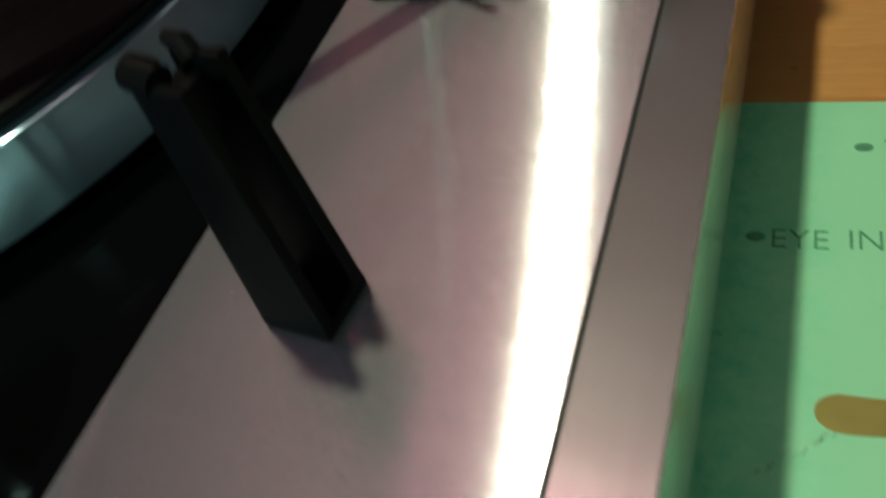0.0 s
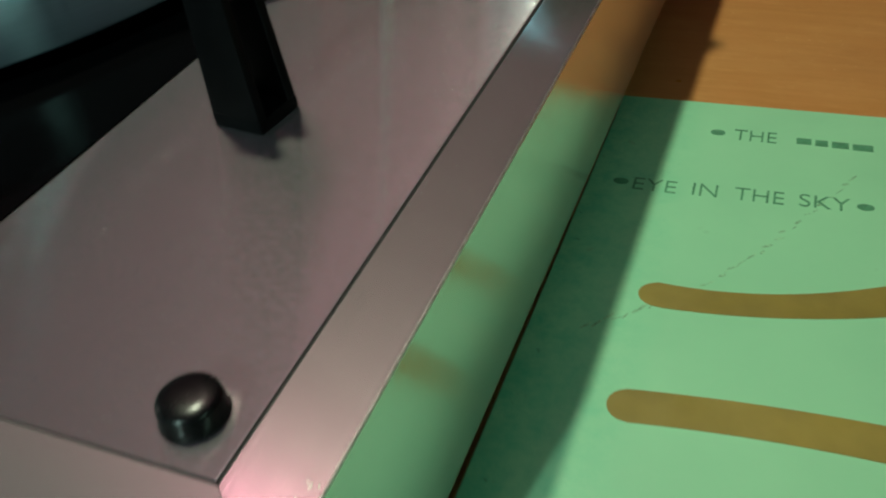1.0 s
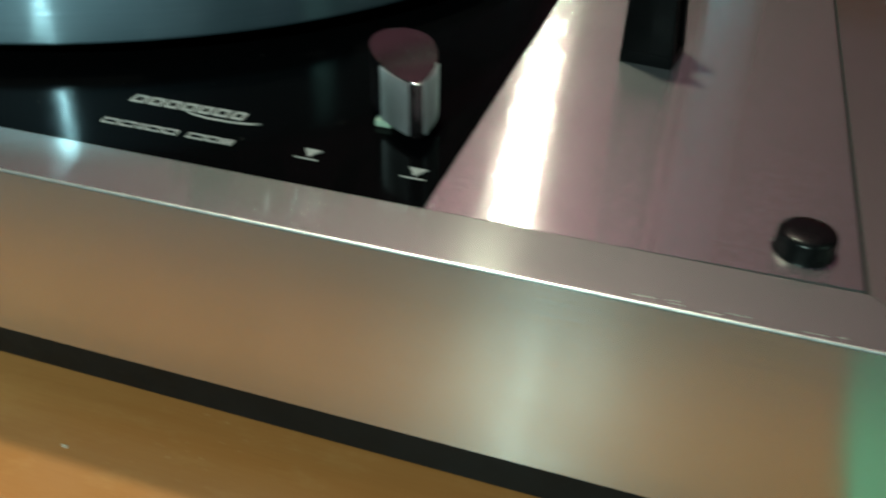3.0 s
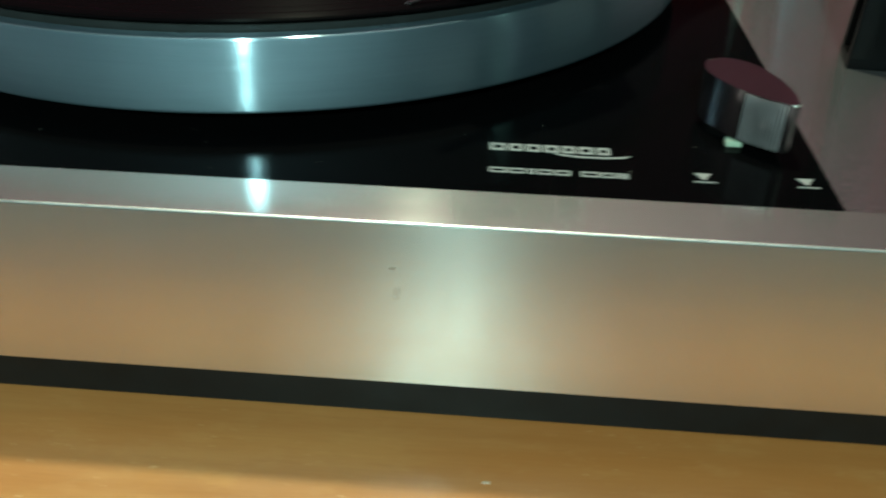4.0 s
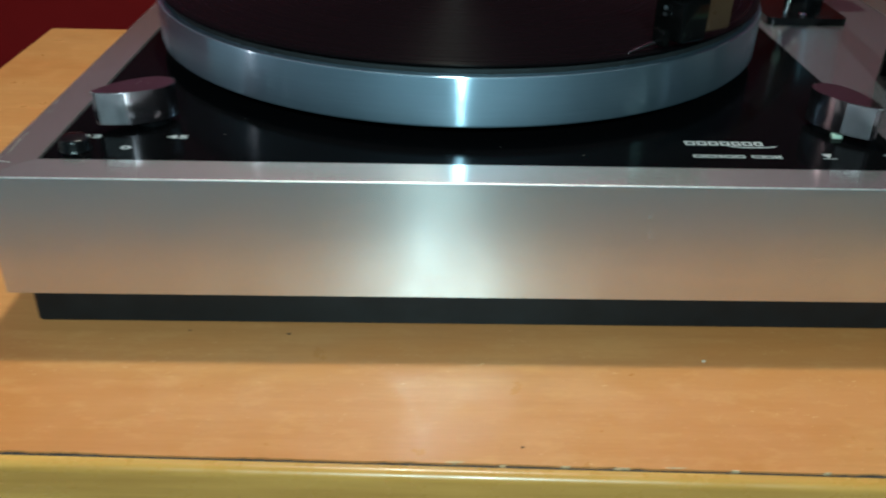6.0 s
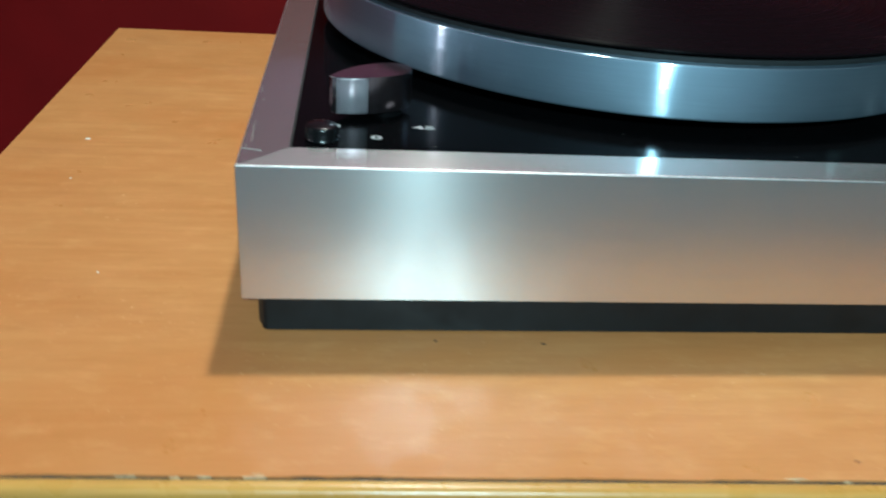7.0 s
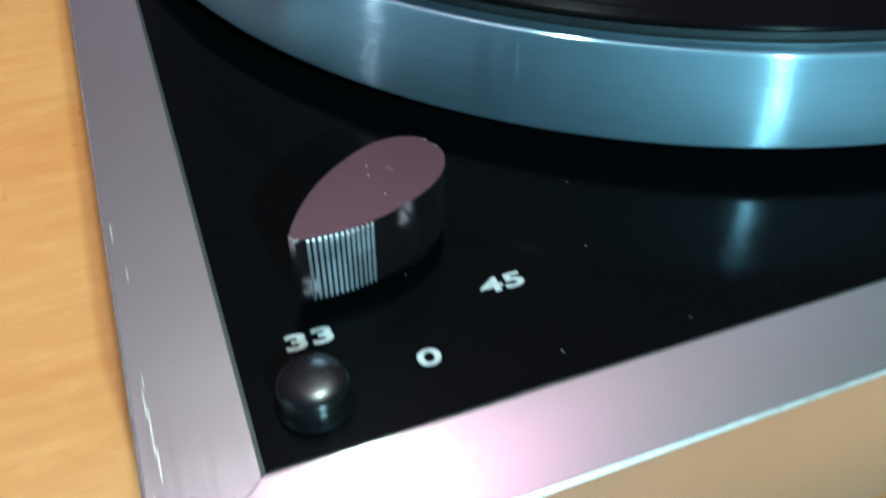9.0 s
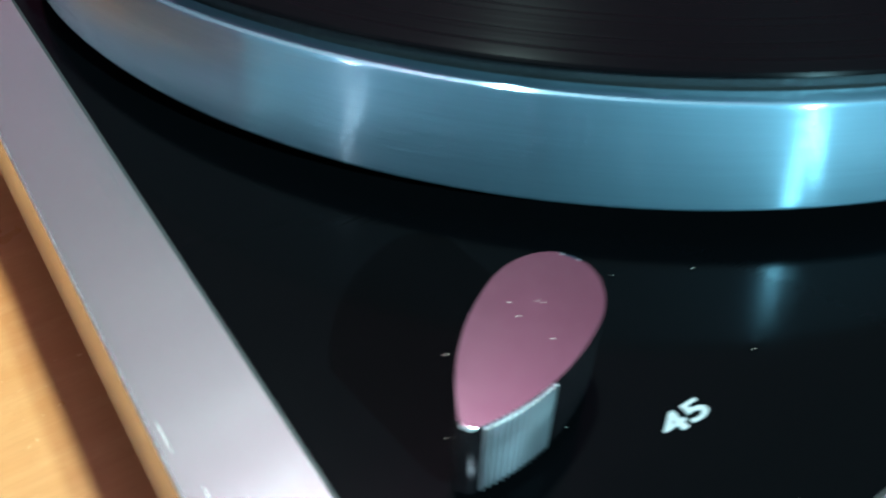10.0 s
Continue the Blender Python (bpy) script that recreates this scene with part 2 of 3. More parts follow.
KRAFT = plain("brown_card_edge", (0.3, 0.17, 0.06), 0.7, vary=0.3, scale=300)
PALE = plain("pale_plastic", (0.5, 0.6, 0.48), 0.4)
BROWN = plain("brown_cartridge_body", (0.05, 0.026, 0.014), 0.3, 0.0, 0.2)
CART = plain("gloss_black_shell", (0.003, 0.003, 0.003), 0.1, 0.0, 0.14)
WOOD = wood_material()
EDGE = edge_material()
GLUE = plain("glue_line", (0.025, 0.024, 0.025), 0.7, vary=0.5, scale=300)
FLAKE = plain("broken_laminate", (0.5, 0.34, 0.19), 0.7, vary=0.3, scale=500)
SPECK = plain("paint_speck", (0.7, 0.62, 0.52), 0.6)
CRUMB = plain("dark_crumb", (0.06, 0.035, 0.02), 0.8)
RED = red_wall_material()
PAINT = plain("teal_wall_paint", (0.22, 0.34, 0.41), 0.8, vary=0.05, scale=6, bump=0.0005)
MAUVE = plain("mauve_reflection_tint", (0.2, 0.042, 0.11), 0.75, vary=0.06, scale=6, bump=0.0005)
SIDE = plain("grey_green_wall_paint", (0.36, 0.5, 0.58), 0.8, vary=0.05, scale=6, bump=0.0005)
CEIL = plain("ceiling_paint", (0.13, 0.095, 0.2), 0.85, vary=0.04, scale=5, bump=0.0005)
# For the unseen east wall, dark to dim the reflection in the rim.
SIDE_DARK = plain("dark_grey_wall_paint", (0.1, 0.13, 0.14), 0.8, vary=0.05, scale=6, bump=0.0005)
FLOOR = plain("grey_floor_tiles", (0.7, 0.8, 0.86), 0.45, vary=0.15, scale=8)

# ---------------------------------------------------------------- mesh helpers


def link_mesh(name, bm, material, parent=None, label="", smooth=25):
    bmesh.ops.recalc_face_normals(bm, faces=bm.faces)
    for f in bm.faces:
        f.smooth = True
    for e in bm.edges:
        if len(e.link_faces) != 2:
            continue
        big, small = sorted((f.calc_area() for f in e.link_faces), reverse=True)
        turn = e.calc_face_angle(0)
        if turn > radians(smooth) or (turn > radians(4) and big > 30 * small):
            e.smooth = False
    me = bpy.data.meshes.new(name)
    bm.to_mesh(me)
    bm.free()
    me.materials.append(material)
    ob = new(name, me)
    if parent:
        ob.parent = parent
    if label:
        tagged(ob, label)
    return ob


def part(name, bm, material, parent, label="", smooth=25):
    return link_mesh(name, bm, material, parent, label, smooth)


def centred(ob, x, y, z):
    """Moves a mesh's origin to that place without moving the mesh."""
    ob.data.transform(Matrix.Translation((-x, -y, -z)))
    ob.location = (x, y, z)
    return ob


def box(x0, x1, y0, y1, z0, z1, bevel=0.0, seg=2):
    bm = bmesh.new()
    bmesh.ops.create_cube(bm, size=1.0)
    for v in bm.verts:
        v.co = ((x0 + x1) / 2 + v.co.x * (x1 - x0), (y0 + y1) / 2 + v.co.y * (y1 - y0), (z0 + z1) / 2 + v.co.z * (z1 - z0))
    if bevel:
        bmesh.ops.bevel(bm, geom=bm.edges[:], offset=bevel, segments=seg, profile=0.6, affect="EDGES")
    return bm


def prism(outline, z0, z1, bevel=0.0, seg=2, both=False, sides=None):
    """A closed outline raised from z0 to z1, its upper rim rounded, all round or on some sides."""
    bm = bmesh.new()
    low = [bm.verts.new((x, y, z0)) for x, y in outline]
    high = [bm.verts.new((x, y, z1)) for x, y in outline]
    n = len(outline)
    bm.faces.new(low[::-1])
    top = bm.faces.new(high)
    for i in range(n):
        bm.faces.new((low[i], low[(i + 1) % n], high[(i + 1) % n], high[i]))
    if bevel:
        rim = [e for e in bm.edges if abs(e.verts[0].co.z - e.verts[1].co.z) < 1e-7 and (both or abs(e.verts[0].co.z - z1) < 1e-7)]
        if sides is not None:
            rim = [bm.edges.get((high[i], high[(i + 1) % n])) for i in sides]
        bmesh.ops.bevel(bm, geom=rim, offset=bevel, segments=seg, profile=0.6, affect="EDGES")
    return bm


def lathe(profile, x, y, steps=64):
    """A profile of (radius, z) turned about the upright through x, y."""
    bm = bmesh.new()
    rings = []
    for r, z in profile:
        if r < 1e-7:
            rings.append([bm.verts.new((x, y, z))])
        else:
            rings.append([bm.verts.new((x + r * math.cos(2 * math.pi * i / steps), y + r * math.sin(2 * math.pi * i / steps), z)) for i in range(steps)])
    for a, b in zip(rings, rings[1:]):
        for i in range(steps):
            j = (i + 1) % steps
            q = [a[i % len(a)], a[j % len(a)], b[j % len(b)], b[i % len(b)]]
            q = list(dict.fromkeys(q))
            if len(q) > 2:
                bm.faces.new(q)
    return bm


def tube(points, radius, steps=16, caps=True):
    """A round bar along points; radius may be one number or one for each point."""
    bm = bmesh.new()
    pts = [Vector(p) for p in points]
    radii = [radius] * len(pts) if isinstance(radius, (int, float)) else list(radius)
    rings = []
    for i, p in enumerate(pts):
        d = (pts[min(i + 1, len(pts) - 1)] - pts[max(i - 1, 0)]).normalized()
        side = d.cross(Vector((0, 0, 1)))
        side = side.normalized() if side.length > 1e-4 else Vector((1, 0, 0))
        up = side.cross(d)
        rings.append([bm.verts.new(p + radii[i] * (side * math.cos(2 * math.pi * k / steps) + up * math.sin(2 * math.pi * k / steps))) for k in range(steps)])
    for a, b in zip(rings, rings[1:]):
        for k in range(steps):
            bm.faces.new((a[k], a[(k + 1) % steps], b[(k + 1) % steps], b[k]))
    if caps:
        bm.faces.new(rings[0][::-1])
        bm.faces.new(rings[-1])
    return bm


def brush_map(ob, axis):
    """A map layer whose first direction runs along the brushing: x or y of the plan."""
    me = ob.data
    layer = me.uv_layers.new(name="brush")
    for poly in me.polygons:
        n = poly.normal
        for li in poly.loop_indices:
            c = me.vertices[me.loops[li].vertex_index].co
            across = c.z if abs(n.z) < 0.6 else (c.y if axis == "x" else c.x)
            layer.data[li].uv = ((c.x if axis == "x" else c.y), across)
    return ob


def rounded(x0, x1, y0, y1, r, n=6):
    pts = []
    for cx, cy, a in ((x1 - r, y0 + r, -90), (x1 - r, y1 - r, 0), (x0 + r, y1 - r, 90), (x0 + r, y0 + r, 180)):
        for i in range(n + 1):
            b = radians(a + 90 * i / n)
            pts.append((cx + r * math.cos(b), cy + r * math.sin(b)))
    return pts


def letters(text, x, y, z, width, height, material, parent, name, turn=0.0, raise_by=0.00012, bold=0.0):
    """Flat lettering of that width and height, with its lower left corner at x, y, printed in a thin film."""
    data = bpy.data.curves.new(name, "FONT")
    data.body, data.extrude, data.offset = text, 0.02, bold
    ob = new(name, data)
    dg = bpy.context.evaluated_depsgraph_get()
    me = bpy.data.meshes.new_from_object(ob.evaluated_get(dg))
    bpy.data.objects.remove(ob)
    xs = [v.co.x for v in me.vertices]
    ys = [v.co.y for v in me.vertices]
    sx, sy = width / (max(xs) - min(xs)), height / (max(ys) - min(ys))
    c, s = math.cos(radians(turn)), math.sin(radians(turn))
    for v in me.vertices:
        a, b = (v.co.x - min(xs)) * sx, (v.co.y - min(ys)) * sy
        v.co = (x + a * c - b * s, y + a * s + b * c, z + (raise_by if v.co.z > 0 else 0.0))
    me.materials.append(material)
    out = new(name, me)
    out.parent = parent
    return out


def film(outline, z, material, parent, name, thick=0.00012):
    return part(name, prism(outline, z - 0.00005, z + thick), material, parent)


# ---------------------------------------------------------------- the room
X0, X1, Y0, Y1, Z0, Z1 = -1.7, 2.1, -2.4, 0.43, -0.75, 1.75
T = 0.1


def slab(name, material, *limits):
    return tagged(link_mesh(name, box(*limits), material), kind="structure")


# Only the red wall is in view; other colours suit what the metal reflects.
tagged(slab("floor", FLOOR, X0 - T, X1 + T, Y0 - T, Y1 + T, Z0 - T, Z0), "pale grey floor of the room", "floor")
tagged(slab("ceiling", CEIL, X0 - T, X1 + T, Y0 - T, Y1 + T, Z1, Z1 + T), "dusky mauve painted ceiling", "ceiling")
tagged(slab("wall_north", RED, X0 - T, X1 + T, Y1, Y1 + T, Z0, 0.16), "deep red painted wall with pale flecks behind the table", "wall")
# Unseen upper part, added so that the metal tops reflect mauve, not red.
tagged(slab("wall_north_upper", MAUVE, X0 - T, X1 + T, Y1 + 0.003, Y1 + T, 0.16, Z1), "unseen mauve upper wall for the metal to reflect", "wall")
tagged(slab("wall_south", PAINT, X0 - T, X1 + T, Y0 - T, Y0, Z0, Z1), "plain teal blue painted wall", "wall")
tagged(slab("wall_west", SIDE, X0 - T, X0, Y0, Y1, Z0, Z1), "plain grey-green painted wall", "wall")
tagged(slab("wall_east", SIDE_DARK, X1, X1 + T, Y0, Y1, Z0, Z1), "unseen dark grey wall for the rim to reflect", "wall")

# ---------------------------------------------------------------- the table
TL, TR, TB = -0.134, 1.06, 0.3915


def front_y(x):
    return -0.0653 - 0.027 * x


def make_table():
    table = tagged(new("table"), "orange-brown wood laminate table with a worn front edge", "table")
    table.location = (0.4, 0.15, Z0)
    back = Matrix.Translation((-0.4, -0.15, -Z0))
    rng = random.Random(4)
    xs = [TL + (TR - TL) * i / 420 for i in range(421)]
    chips = [0.0005 + 0.0002 * math.sin(0.21 * i) * math.sin(0.043 * i) for i in range(421)]
    for _ in range(46):
        c, w, d = rng.randrange(421), rng.randint(1, 4), rng.uniform(0.0003, 0.0011)
        for i in range(max(0, c - w), min(421, c + w + 1)):
            chips[i] = max(chips[i], d * rng.uniform(0.5, 1))
    outline = [(TR, TB), (TL, TB)] + [(x, front_y(x) + c) for x, c in zip(xs, chips)]
    made = [part("tabletop", prism(outline, -0.03, 0.0, 0.0), WOOD, table)]
    # dark glue line and the rounded banding along the front
    made.append(part("glue_line", prism([(TL, front_y(TL) + 0.002), (TL, front_y(TL) - 0.0007), (TR, front_y(TR) - 0.0007), (TR, front_y(TR) + 0.002)], -0.029, -0.0008), GLUE, table, "dark chipped glue line"))
    # pale flakes where the laminate has broken off along the joint
    for _ in range(16):
        x, l, w = rng.uniform(TL + 0.01, 0.45), rng.uniform(0.001, 0.005), rng.uniform(0.0002, 0.0005)
        y = front_y(x) + rng.uniform(-0.0004, 0.0012)
        made.append(part("flake", prism([(x + l * rng.uniform(0.7, 1) * math.cos(a), y + w * rng.uniform(0.5, 1) * math.sin(a)) for a in [k * math.pi / 4 for k in range(8)]], -0.001, 0.0001), FLAKE, table))
    bm = bmesh.new()
    rings = []
    for x in [TL + (TR - TL) * i / 60 for i in range(61)]:
        y = front_y(x) - 0.0007
        prof = [(y, -0.03), (y, -0.0004)]
        prof += [(y - 0.0012 - 0.003 * math.sin(a), -0.0036 + 0.0032 * math.cos(a)) for a in [radians(12 * k) for k in range(8)] + [radians(90)]]
        prof += [(y - 0.0042, -0.027), (y - 0.0037, -0.03)]
        rings.append([bm.verts.new((x, py, pz)) for py, pz in prof])
    for a, b in zip(rings, rings[1:]):
        for k in range(len(a)):
            bm.faces.new((a[k], a[(k + 1) % len(a)], b[(k + 1) % len(a)], b[k]))
    bm.faces.new(rings[0])
    bm.faces.new(rings[-1][::-1])
    made.append(part("edge_band", bm, EDGE, table, "yellowish rounded edge banding"))
    for x in (TL + 0.03, TR - 0.07):
        for y in (-0.03, TB - 0.06):
            made.append(part("leg", box(x, x + 0.045, y, y + 0.045, Z0, -0.03, 0.003), WOOD, table))
    for x, y, s, m in ((-0.0991, 0.1786, 0.0016, SPECK), (-0.094, 0.13, 0.0007, SPECK), (0.1045, -0.001, 0.0009, CRUMB), (0.066, 0.0005, 0.0006, CRUMB), (0.2625, -0.0155, 0.0008, SPECK), (-0.06, 0.045, 0.0006, SPECK), (0.19, -0.062, 0.0006, CRUMB)):
        made.append(part("speck" if m is SPECK else "crumb", prism([(x + s * rng.uniform(0.7, 1) * math.cos(a), y + 0.6 * s * rng.uniform(0.7, 1) * math.sin(a)) for a in [k * math.pi / 4 for k in range(8)]], -0.0001, 0.0004, 0.0002), m, table))
    for ob in made:
        ob.matrix_basis = back
    return table


make_table()

# ---------------------------------------------------------------- the turntable
W, DEPTH, H, F = 0.44, 0.349, 0.0656, 0.0155
ZS, ZD = 0.0173, 0.0651
PLATE_X = 0.3415
CX, CY, PR = 0.1727, 0.1892, 0.1523
turntable = tagged(new("turntable"), "vintage turntable with brushed aluminium plinth and black deck on the table", "turntable")


def rail(name, outline, material, axis, low=ZS):
    """One mitred side of the plinth, its outer upper edge broken."""
    ob = part(name, prism(outline, low, H, 0.0007, 5, sides=(0,)), material, turntable)
    for extra in (WORN, RAIL_TOP):
        ob.data.materials.append(extra)
    for poly in ob.data.polygons:
        if 0.12 < poly.normal.z < 0.97:
            poly.material_index = 1
        elif axis == "x" and poly.normal.z > 0.5:
            poly.material_index = 2
    return brush_map(ob, axis)


M = 0.00012
front_rail = rail("front_rail", [(M, 0), (W - M, 0), (W - F - M, F), (F + M, F)], RAIL_X, "x")
rail("back_rail", [(W - M, DEPTH), (M, DEPTH), (F + M, DEPTH - F), (W - F - M, DEPTH - F)], RAIL_X, "x")
left_rail = rail("left_rail", [(0, DEPTH - M), (0, M), (F, F + M), (F, DEPTH - F - M)], RAIL_Y, "y")
right_rail = rail("right_rail", [(W, M), (W, DEPTH - M), (W - F, DEPTH - F - M), (W - F, F + M)], RAIL_Y, "y", ZS - 0.0019)
part("base", prism(rounded(0.0054, W - 0.0095, 0.0062, DEPTH - 0.0062, 0.002), 0.0006, ZS + 0.001, 0.0006, 2, True), BASE, turntable, "dark recessed base board")
for fx in (0.0112, W - 0.0155):
    for fy in (0.0145, DEPTH - 0.0145):
        part("foot", lathe([(0, 0), (0.007, 0), (0.0075, 0.0005), (0.0075, 0.011), (0.007, 0.0115), (0, 0.0115)], fx, fy, 24), RUBBER, turntable)
GAP = 0.0006
deck = part("deck_plate", prism([(F + GAP, F + GAP), (PLATE_X, F + GAP), (PLATE_X, DEPTH - F - GAP), (F + GAP, DEPTH - F - GAP)], ZD - 0.004, ZD, 0.0003, sides=(0, 3)), DECK, turntable, "glossy black anodised deck plate")
brush_map(deck, "x")
arm_plate = part("arm_plate", prism([(PLATE_X + 0.0002, F + GAP), (W - F - 0.0007, F + GAP), (W - F - 0.0007, DEPTH - F - GAP), (PLATE_X + 0.0002, DEPTH - F - GAP)], ZD - 0.004, ZD + 0.0002, 0.0004, sides=(1,)), PLATE, turntable, "brushed aluminium tonearm plate")
brush_map(arm_plate, "x")
# the board hangs on the sprung subchassis and does not sit quite level
PLATE_MID = Matrix.Translation(((PLATE_X + W - F) / 2, DEPTH / 2, ZD))
arm_plate.data.transform(PLATE_MID @ Matrix.Rotation(radians(-0.7), 4, "Y") @ PLATE_MID.inverted())
part("subframe", box(F + 0.0002, W - F - 0.0002, F + 0.0002, DEPTH - F - 0.0002, 0.02, ZD - 0.0045), RUBBER, turntable)

# added dark strips that give the shade in the joint round the two plates
for x0, x1, y0, y1 in ((F, W - F, F - 0.0001, F + GAP + 0.0001), (W - F - 0.0008, W - F + 0.0001, F, DEPTH - F), (F - 0.0001, F + GAP + 0.0001, F, DEPTH - F)):
    part("gap_shade_strip", box(x0, x1, y0, y1, ZD - 0.0044, ZD + 0.0001), RUBBER, turntable)

film([(0.0004, 0.0138), (0.0068, 0.0121), (0.0069, 0.0125), (0.0005, 0.0142)], H, WORN, left_rail, "scratch", 0.00008)

# small dents in the front face and worn flecks at the right corner
for x0, x1, z0, z1 in ((0.2374, 0.2384, 0.0527, 0.0535), (0.2387, 0.239, 0.044, 0.0476)):
    part("scratch", box(x0, x1, -0.00006, 0.0002, z0, z1), ALU_MARK, front_rail)
rng = random.Random(8)
for i in range(10):
    x, y = rng.uniform(0.384, 0.4215), rng.uniform(0.0011, 0.0026)
    l, w = rng.uniform(0.0004, 0.0022), rng.uniform(0.00006, 0.00016)
    film([(x + l * math.cos(k), y + w * rng.uniform(0.6, 1.2) * math.sin(k)) for k in [j * math.pi / 4 for j in range(8)]], H, ALU_MARK, front_rail, "worn_fleck", 0.00003)
for i in range(7):
    x, y = rng.uniform(0.0009, 0.003) + 0.004 * rng.random() ** 3, 0.006 + 0.09 * rng.random() ** 1.4
    l, w = rng.uniform(0.001, 0.005), rng.uniform(0.00005, 0.00012)
    film([(x + w * rng.uniform(0.6, 1.2) * math.cos(k), y + l * math.sin(k)) for k in [j * math.pi / 4 for j in range(8)]], H, ALU_MARK, left_rail, "worn_fleck", 0.00003)
for i in range(6):
    x, y = rng.uniform(W - 0.005, W - 0.001), rng.uniform(0.007, 0.022)
    a, l, w = rng.uniform(0, 3.1), rng.uniform(0.0002, 0.0005), rng.uniform(0.0001, 0.0002)
    film([(x + l * math.cos(k) * math.cos(a) - w * math.sin(k) * math.sin(a), y + l * math.cos(k) * math.sin(a) + w * math.sin(k) * math.cos(a)) for k in [j * math.pi / 3 for j in range(6)]], H, ALU_MARK, right_rail, "worn_fleck", 0.00004)

# print on the deck
for text, x, y, w in (("33", 0.0240, 0.0358, 0.0076), ("0", 0.0421, 0.0258, 0.0038), ("45", 0.0568, 0.0364, 0.0078)):
    letters(text, x, y, ZD, w, 0.0032, PRINT, deck, "numeral", bold=0.02)


def outlined(x0, x1, y0, y1, stroke, name):
    """A printed rectangle of which only the outline is inked."""
    bm = bmesh.new()
    for limits in ((x0, x1, y0, y0 + stroke), (x0, x1, y1 - stroke, y1), (x0, x0 + stroke, y0 + stroke, y1 - stroke), (x1 - stroke, x1, y0 + stroke, y1 - stroke)):
        piece = box(*limits, ZD - 0.00005, ZD + 0.00012)
        me = bpy.data.meshes.new("piece")
        piece.to_mesh(me)
        piece.free()
        bm.from_mesh(me)
        bpy.data.meshes.remove(me)
    return part(name, bm, PRINT, deck)


x = 0.2585
for w in (0.0048, 0.0045, 0.0046, 0.0046, 0.0042, 0.0046, 0.0042):
    outlined(x, x + w - 0.0008, 0.0375, 0.0412, 0.0009, "logo_block")
    x += w
film([(0.2745, 0.0372), (0.2765, 0.0362), (0.281, 0.0355), (0.288, 0.0355), (0.2925, 0.0362), (0.2945, 0.0375), (0.2915, 0.0367), (0.287, 0.0362), (0.281, 0.0362)], ZD, PRINT, deck, "logo_swoosh")
for x, w in ((0.2587, 0.0042), (0.2634, 0.0042), (0.2684, 0.0016), (0.2706, 0.0038), (0.275, 0.0036), (0.2812, 0.0046), (0.2862, 0.0032), (0.2899, 0.0012), (0.2915, 0.0012)):
    outlined(x, x + w, 0.0260, 0.0284, 0.00055, "model_bar")
for x in (0.3111, 0.3357):
    film([(x - 0.0021, 0.0306), (x, 0.0272), (x + 0.0021, 0.0306)], ZD, PRINT, deck, "lift_mark")
    film([(x - 0.0027, 0.0262), (x + 0.0027, 0.0262), (x + 0.0027, 0.0266), (x - 0.0027, 0.0266)], ZD, PRINT, deck, "lift_line")


def knob(name, tx, ty, turn, label, ribbed=(1, -1)):
    """A leaf-shaped control knob with ribbed flanks on a dark axle; its tip lies at tx, ty, and its length runs along turn."""
    LENGTH, WIDE, FULL = 0.0318, 0.0076, 0.0215

    def half(u):
        if u > FULL:
            return WIDE * math.sqrt(max(0.0, 1 - ((u - FULL) / (LENGTH - FULL)) ** 2))
        return 0.0007 + (WIDE - 0.0007) * (1 - (1 - u / FULL) ** 2.3)

    c, s = math.cos(radians(turn)), math.sin(radians(turn))

    def there(u, v):
        return (tx + u * c - v * s, ty + u * s + v * c)

    us = [FULL * (k / 14) ** 1.3 for k in range(15)] + [FULL + (LENGTH - FULL) * math.sin(math.pi / 2 * k / 12) for k in range(1, 12)]
    outline = [there(u, -half(u)) for u in us] + [there(LENGTH, 0)] + [there(u, half(u)) for u in us[::-1]]
    ob = part(name, prism(outline, 0.0676, 0.0809, 0.0004, 3, True), KNOB, turntable, label, 40)
    for poly in ob.data.polygons:
        if 0.1 < poly.normal.z < 0.97:
            poly.material_index = 1
    ob.data.materials.append(WORN)
    brush_map(ob, "x")
    # close-set ribs along both flanks, near the tip
    for side in ribbed:
        for k in range(13):
            u = 0.0016 + 0.0092 * k / 12
            run = Vector((0.001, side * (half(u + 0.0005) - half(u - 0.0005)))).normalized()
            out = Vector((-run.y, run.x)) * side
            p = Vector((u, side * half(u)))
            ring = [there(*q) for q in (p + out * 0.00045, p + run * 0.00042 - out * 0.0003, p - run * 0.00042 - out * 0.0003)]
            bm = bmesh.new()
            low = [bm.verts.new((*q, 0.0679)) for q in ring]
            top = [bm.verts.new((*q, 0.0804)) for q in ring]
            for i in range(3):
                bm.faces.new((low[i], low[(i + 1) % 3], top[(i + 1) % 3], top[i]))
            bm.faces.new(low[::-1])
            bm.faces.new(top)
            part("grip_rib", bm, RIB, ob)
    part("axle", lathe([(0, ZD), (0.0066, ZD), (0.0066, 0.0678), (0, 0.0678)], *there(0.0215, 0), 32), BLACK, ob)
    return ob


knob("speed_knob", 0.0282, 0.0436, 28.3, "leaf-shaped satin aluminium speed knob", (-1,))
lift = knob("lift_knob", 0.3325, 0.0385, 119.0, "leaf-shaped satin aluminium arm lift knob")
part("lift_tab", box(0.3195, 0.3235, 0.0455, 0.0485, ZD, 0.0668, 0.0004), PALE, lift, "pale green plastic tab")


def button(x, y):
    part("rubber_button", lathe([(0, ZD), (0.0058, ZD), (0.006, ZD + 0.0004), (0.0055, ZD + 0.0012), (0.0054, ZD + 0.004), (0.0051, ZD + 0.0046), (0.0044, ZD + 0.005), (0.0025, ZD + 0.0053), (0, ZD + 0.0054)], x, y, 48), DOME, turntable, "domed black lid button", 50)


